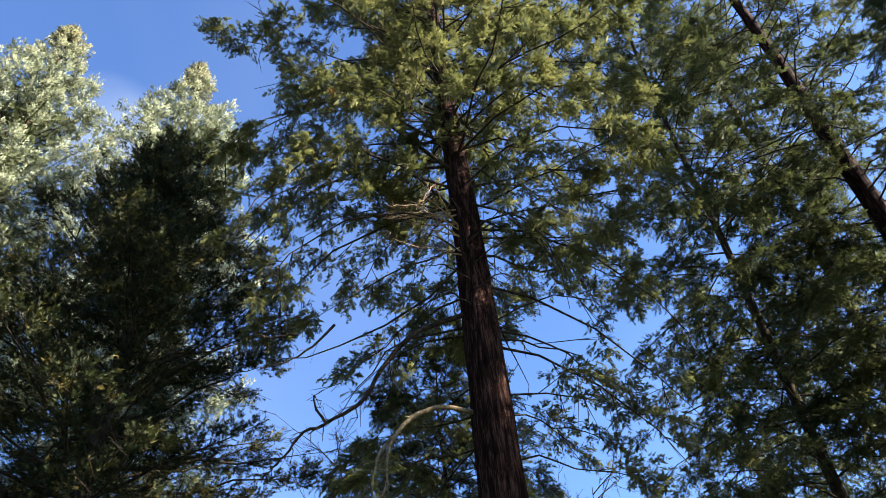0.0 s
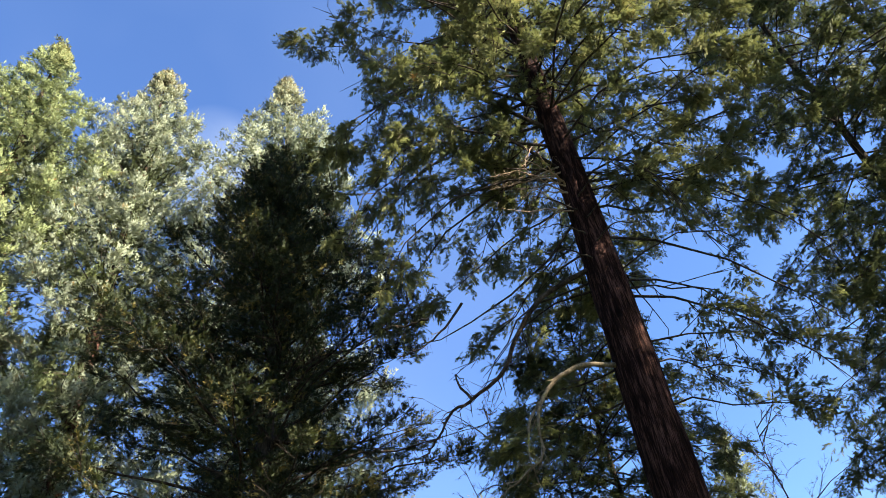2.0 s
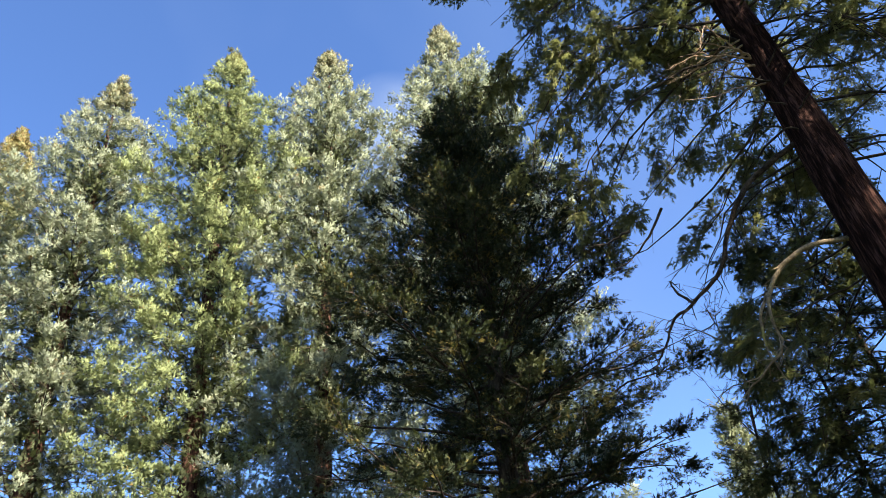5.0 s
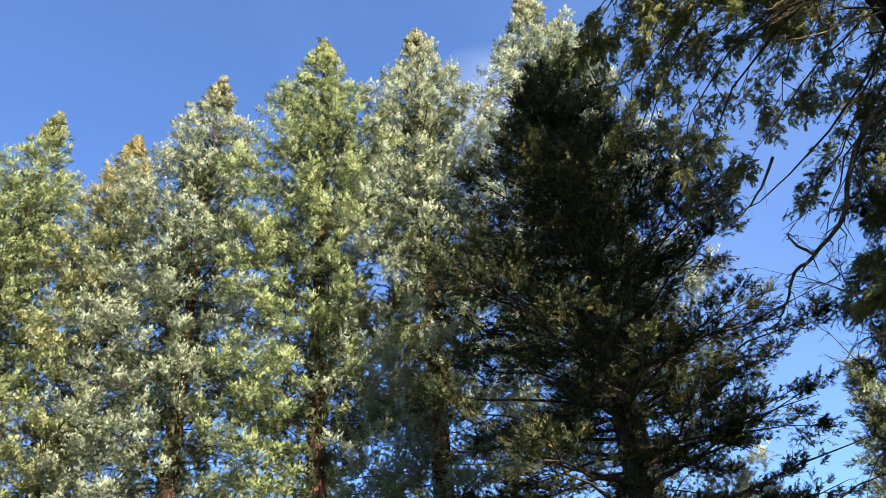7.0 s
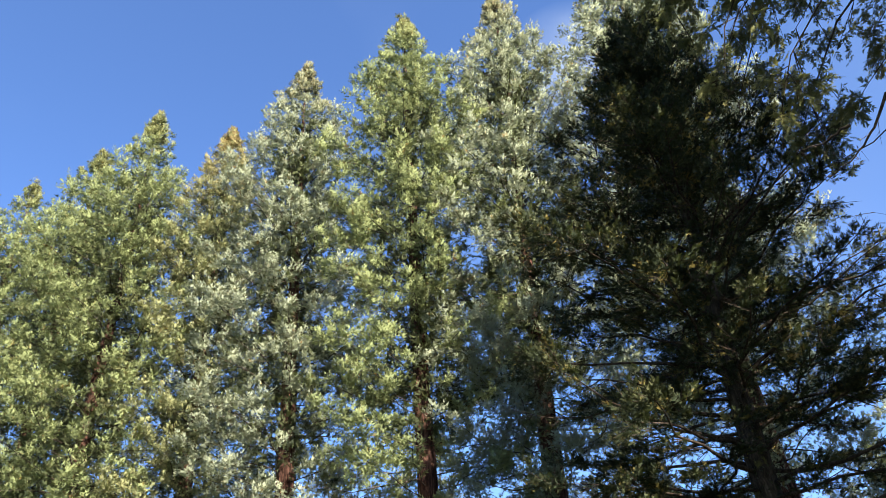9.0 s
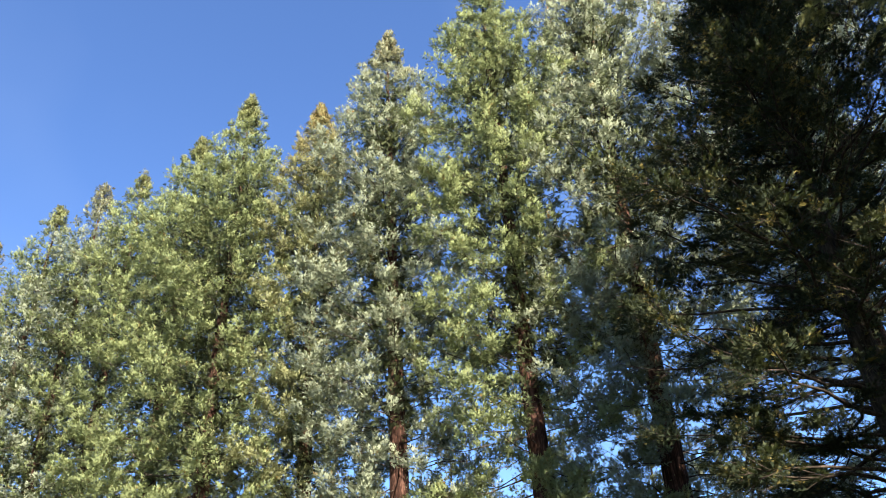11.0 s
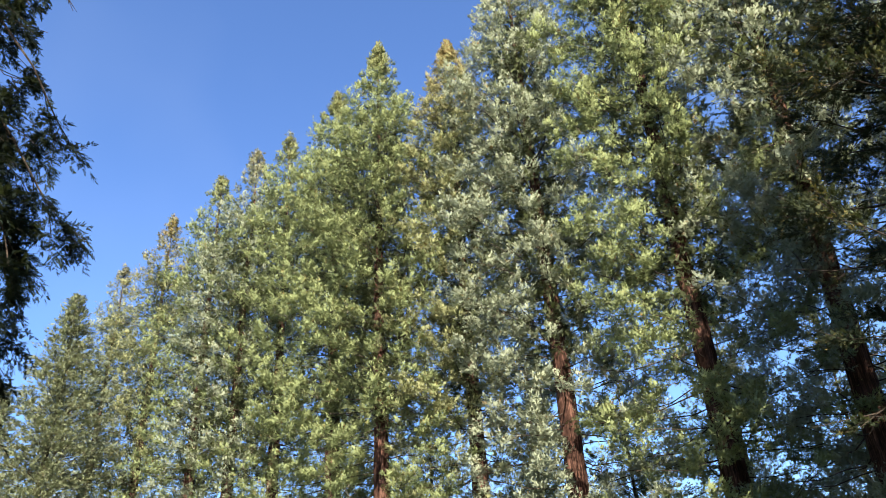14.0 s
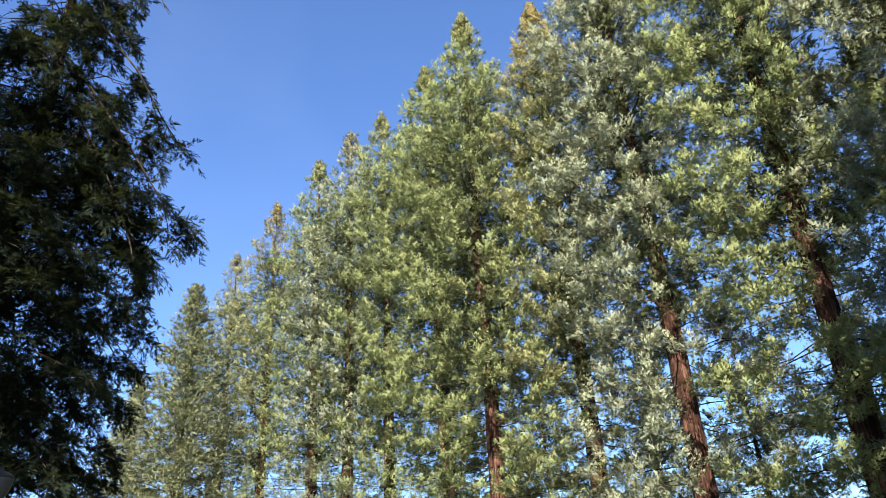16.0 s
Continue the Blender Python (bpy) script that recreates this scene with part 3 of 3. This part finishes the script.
dead_limb(big, from_main((-1.9, 8.55, 0), (-2.1, 8.9, 0), (-2.15, 9.2, 0), (-2.0, 9.0, 0)), 0.03, limb_bark, 6, 0.2)
for k in range(11):
    z0 = 12.3 + 1.9 * rng.random()
    h, swing, rise = 0.5 + 0.8 * rng.random(), rng.normal(0.0, 0.5), rng.normal(-0.05, 0.35)
    dead_limb(big, from_main((1.0, z0, 0.1), (1.0 - 0.5 * h, z0 + 0.3 * rise, 0.25 + 0.4 * swing), (1.0 - h, z0 + rise * 0.8, 0.4 + swing * 0.8 + rng.normal(0, 0.15)), (1.0 - 1.5 * h, z0 + rise + rng.normal(-0.1, 0.25), 0.5 + swing)), 0.022, dead_wood, 6, 0.55)
for k in range(6):
    z0 = 10.8 + 0.35 * k
    sgn = 1 if k % 2 else -1
    dead_limb(big, from_main((1.1, z0, 0.2), (1.1 + sgn * 0.5, z0 + 0.25, 0.5), (1.1 + sgn * 1.0, z0 + 0.1 + rng.normal(0, 0.2), 0.7)), 0.022, limb_bark, 5, 0.4)

# ---- the dark fir ----
fir = thing("fir", *spot(28.0, 17.0), "dark green fir with level layered branches", "tree")
ft = spot(26.0, 17.0)
fb = spot(28.0, 17.0)
fir_bush = dict(count=20, spread=(0.44, 0.36, 0.08), length=0.26, scales=9, leaf=0.14, width=0.035, flat=0.35, radius=0.05, fan=0.5, lead=0.7, lift=0.15, curl=0.12, stray=0.22, rounded=0.6)
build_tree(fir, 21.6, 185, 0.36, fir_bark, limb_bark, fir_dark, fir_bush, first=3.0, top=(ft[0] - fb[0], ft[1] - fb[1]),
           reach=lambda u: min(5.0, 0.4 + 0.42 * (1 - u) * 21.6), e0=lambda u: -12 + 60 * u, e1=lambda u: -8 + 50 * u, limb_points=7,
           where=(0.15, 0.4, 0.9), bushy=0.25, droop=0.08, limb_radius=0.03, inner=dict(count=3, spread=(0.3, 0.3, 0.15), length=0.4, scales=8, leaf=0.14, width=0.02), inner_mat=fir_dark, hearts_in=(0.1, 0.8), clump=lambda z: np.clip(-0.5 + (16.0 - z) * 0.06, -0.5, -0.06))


def hemlock(azimuth, distance, height, first, radius, reach, limbs, grain=1.0, leaf=hemlock_green, label="tall dark green conifer with drooping sprays", e0=2, e1=-45, bark_mat=redwood_bark, group="", count=20, spacing=0.47, density=None, extra=(), slim=2.2, hearts_in=None):
    """grain: the size of its sprays, coarser on the trees that stand further off."""
    t = thing("hemlock", *spot(azimuth, distance), label, "tree", group)
    bush = dict(count=0.72 * count, spread=(0.36 * grain, 0.3 * grain, 0.12 * grain), length=0.32 * grain, scales=11, leaf=0.165 * grain, width=0.037 * grain, flat=0.6, radius=0.06, fan=0.7, lead=0.5, lift=-0.05, curl=-0.2, stray=0.3, rounded=0.8)
    return build_tree(t, height, limbs, radius, bark_mat, limb_bark, leaf, bush, first=first, limb_points=7,
                      extra=extra,
                      reach=lambda u: reach * min(1.0, (1 - u) * slim + 0.1), e0=lambda u: e0 + 25 * u, e1=lambda u: e1 + 30 * u,
                      where=(0.15, spacing * grain, 1.0), bushy=0.4, droop=0.5, twiggy=1, density=density, clump=lambda z: np.clip(-0.5 + (z - 11.0) * 0.05, -0.5, -0.1),
                      sides=14, inner=hearts_in and dict(count=4, spread=(0.4, 0.4, 0.25), length=0.5, scales=8, leaf=0.2, width=0.035), inner_mat=leaf, hearts_in=hearts_in)


# ---- conifers beside the big one ----
hemlock(-29.5, 20.0, 38.0, 4.5, 0.2, 4.6, 190, 1.05, group="conifers by the big tree", bark_mat=fir_bark)
hemlock(-41.5, 20.0, 42.0, 7.0, 0.42, 4.6, 190, 1.1, group="conifers by the big tree", count=22)
hemlock(-36.0, 26.0, 42.0, 3.0, 0.3, 4.8, 130, 1.5, group="conifers by the big tree", bark_mat=fir_bark)
hemlock(-25.0, 27.0, 22.0, 2.0, 0.2, 3.8, 70, 1.6, group="conifers by the big tree", bark_mat=fir_bark)
hemlock(-1.2, 17.5, 15.5, 2.5, 0.12, 3.2, 125, 1.0, label="slender dark conifer behind the big trunk", bark_mat=fir_bark, count=22)
hemlock(2.6, 18.5, 13.5, 2.0, 0.1, 2.6, 70, 1.0, label="slender dark conifer behind the big trunk", bark_mat=fir_bark, count=17)

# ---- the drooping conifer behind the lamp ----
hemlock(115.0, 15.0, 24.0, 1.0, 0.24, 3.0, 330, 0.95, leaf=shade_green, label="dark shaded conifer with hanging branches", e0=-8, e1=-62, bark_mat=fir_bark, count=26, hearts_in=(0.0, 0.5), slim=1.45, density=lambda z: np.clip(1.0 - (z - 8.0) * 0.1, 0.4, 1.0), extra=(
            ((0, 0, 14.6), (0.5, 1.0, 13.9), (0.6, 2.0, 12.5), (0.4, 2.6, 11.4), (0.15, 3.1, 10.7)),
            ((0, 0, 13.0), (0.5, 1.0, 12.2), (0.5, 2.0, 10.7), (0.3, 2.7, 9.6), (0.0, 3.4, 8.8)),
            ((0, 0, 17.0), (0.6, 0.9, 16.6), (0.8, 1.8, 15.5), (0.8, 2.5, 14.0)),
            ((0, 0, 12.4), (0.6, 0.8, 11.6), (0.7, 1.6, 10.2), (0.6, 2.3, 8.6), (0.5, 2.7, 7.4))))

# ---- added conifers out of view, placed to shade the near ones ----
hemlock(-122.0, 18.0, 32.0, 3.0, 0.3, 4.2, 50, 2.2, count=14)
hemlock(-60.0, 16.5, 24.0, 8.0, 0.3, 4.4, 130, 1.9, count=16)
hemlock(-57.0, 25.5, 15.0, 5.0, 0.3, 4.0, 50, 2.2, count=14)
hemlock(-138.0, 13.0, 38.0, 3.0, 0.3, 4.2, 60, 2.2, count=14)
hemlock(170.0, 22.0, 30.0, 3.0, 0.3, 4.2, 50, 2.2, count=14)
hemlock(157.0, 11.5, 23.0, 4.0, 0.3, 3.8, 110, 1.9, count=13, hearts_in=(0.1, 1.0))


# ---- conifers further off ----
def far_fir(azimuth, elevation, distance, leaf, reach=3.5, limbs=110, label="pale green conifer standing further off", grain=1.0):
    h = 1.6 + distance * math.tan(radians(elevation))
    t = thing("conifer", *spot(azimuth, distance), label, "tree")
    bush = dict(count=7, spread=(0.65 * grain, 0.5 * grain, 0.26 * grain), length=0.55 * grain, scales=11, leaf=0.27 * grain, width=0.06 * grain, flat=0.4, radius=0.15, fan=0.5, lead=0.7, lift=0.1, curl=0.05)
    build_tree(t, h, limbs, 0.012 * h, fir_bark, limb_bark, leaf, bush, first=0.12 * h, sides=10, limb_points=6, limb_sides=4,
               reach=lambda u: min(reach, 0.2 + 0.34 * (1 - u) * h), e0=lambda u: -5 + 40 * u, e1=lambda u: -12 + 50 * u,
               where=(0.15, 1.0 * grain, 0.8), bushy=0.3, droop=0.1, twiggy=1, inner=dict(count=3, spread=(0.5, 0.5, 0.3), length=0.7, scales=6, leaf=0.4, width=0.06), inner_mat=leaf)


far_fir(101.4, 24.0, 60.0, far_green, 5.2, 230)
far_fir(104.5, 17.0, 66.0, far_green, 5.0, 150)
# added to fill gaps where the row's own shaded lower branches hang
for az, d, e in ((37.0, 42.0, 24.0), (51.0, 52.0, 22.0), (66.0, 52.0, 23.0), (44.0, 46.0, 20.0), (59.0, 54.0, 20.0), (74.0, 58.0, 20.0), (20.0, 40.0, 17.0), (81.0, 68.0, 20.0)):
    far_fir(az, e, d, hemlock_green, 4.6, 55, "dark filler conifer behind the row of sequoias", 1.25)
far_fir(10.0, 22.4, 34.0, far_green, 2.0, 170, "small conifer with yellowish foliage further off", 0.6)
far_fir(-9.6, 23.2, 36.0, far_green, 2.0, 140, "small conifer with yellowish foliage further off", 0.65)


# ---- leafless trees ----
def bare_tree(azimuth, distance, height, spread, label="leafless tree with fine grey twigs", seed=1):
    t = thing("bare_tree", *spot(azimuth, distance), label, "tree")
    r = np.random.default_rng(seed)
    axis = trunk_path(height * 0.92, (0, 0), 0.3)
    rad = 0.006 * height * np.linspace(1, 0.12, len(axis))
    part("trunk", mesh_of("trunk", *tube(axis, rad, 10, 0.03, 5), limb_bark, True), t)
    starts, ways, lens, rads = [], [], [], []
    for k in range(28):
        z = height * (0.3 + 0.62 * k / 28)
        i = int(np.searchsorted(axis[:, 2], z).clip(0, len(axis) - 1))
        a = r.random() * 6.28
        starts.append(axis[i])
        ways.append((math.cos(a), math.sin(a), 0.25 + 0.5 * r.random()))
        lens.append(spread * (0.5 + 0.6 * r.random()) * (1.05 - 0.55 * k / 28))
        rads.append(0.024)
    p, d, ln, ra = np.array(starts), unit(np.array(ways)), np.array(lens), np.array(rads)
    va, vb, qa, qb = [], [], [], []
    for level in range(4):
        nxt = [[], [], [], []]
        cur, cd = p, d
        for step in range(4):
            cd = unit(cd + r.normal(0, 0.17, cd.shape))
            end = cur + cd * (ln / 4)[:, None]
            va.append(cur)
            vb.append(end)
            qa.append(ra * (1 - step * 0.2))
            qb.append(ra * (0.8 - step * 0.2))
            if level < 3:
                for _ in range(1):
                    nxt[0].append(end - cd * (ln / 4)[:, None] * r.random((len(ln), 1)))
                    nxt[1].append(unit(cd + r.normal(0, 0.6, cd.shape)))
                    nxt[2].append(ln * r.uniform(0.3, 0.5, len(ln)))
                    nxt[3].append(np.maximum(ra * 0.5, 0.0065))
            cur = end
        if level < 3:
            p, d, ln, ra = (np.concatenate(x) for x in nxt)
    v, f = prisms(np.concatenate(va), np.concatenate(vb), np.concatenate(qa), np.concatenate(qb))
    part("branch", mesh_of("branch", v, f, twig_bark), t, kind="stuff")


bare_tree(8.4, 21.0, 14.6, 4.2, seed=3)
bare_tree(-12.0, 24.0, 13.0, 4.0, seed=5)


# ---- the lamp ----
def lathe(profile, sides=28):
    prof = np.array(profile)
    ang = np.linspace(0, 2 * np.pi, sides, endpoint=False)
    v = np.stack([prof[:, None, 0] * np.cos(ang), prof[:, None, 0] * np.sin(ang), np.repeat(prof[:, 1:2], sides, 1)], -1)
    i, j = np.meshgrid(np.arange(len(prof) - 1), np.arange(sides), indexing="ij")
    j2 = (j + 1) % sides
    return v.reshape(-1, 3), np.stack([i * sides + j, i * sides + j2, (i + 1) * sides + j2, (i + 1) * sides + j], -1).reshape(-1, 4)


def plain(name, colour, roughness, metal=0.0):
    m, t, p, out = node_material(name)
    t.links.new(mix(t, colour, tuple(c * 0.6 for c in colour), ramp(t, noise_node(t, 9.0, 5.0), [(0.4, (0, 0, 0)), (0.7, (1, 1, 1))])), p.inputs["Base Color"])
    p.inputs["Roughness"].default_value, p.inputs["Metallic"].default_value = roughness, metal
    return m


def street_lamp(azimuth, distance, glass_height):
    t = thing("street_lamp", *spot(azimuth, distance), "unlit park lamp with frosted glass shade on dark post", "lamp")
    iron = plain("lamp_iron", (0.012, 0.014, 0.013), 0.85)
    # whitish glass, darkened in its base colour for the shadow it stands in
    frost = plain("shadowed_frosted_glass", (0.05, 0.048, 0.056), 0.6)
    g = glass_height
    part("post", mesh_of("post", *lathe([(0.12, 0), (0.12, 0.06), (0.09, 0.1), (0.075, 0.5), (0.05, 0.57), (0.038, 0.65), (0.032, g - 0.3), (0.05, g - 0.27), (0.034, g - 0.23), (0.072, g - 0.18), (0.08, g - 0.14), (0.0, g - 0.135)]), iron, True), t)
    part("shade", mesh_of("shade", *lathe([(0.08, g - 0.14), (0.1, g - 0.115), (0.132, g - 0.04), (0.152, g + 0.05), (0.156, g + 0.09), (0.148, g + 0.1)]), frost, True), t, "frosted glass lampshade in shadow")
    part("cap", mesh_of("cap", *lathe([(0.158, g + 0.09), (0.162, g + 0.105), (0.15, g + 0.12), (0.1, g + 0.16), (0.04, g + 0.185), (0.016, g + 0.22), (0.0, g + 0.24)]), iron, True), t, "dark metal cap")


street_lamp(112.4, 10.8, 3.4)
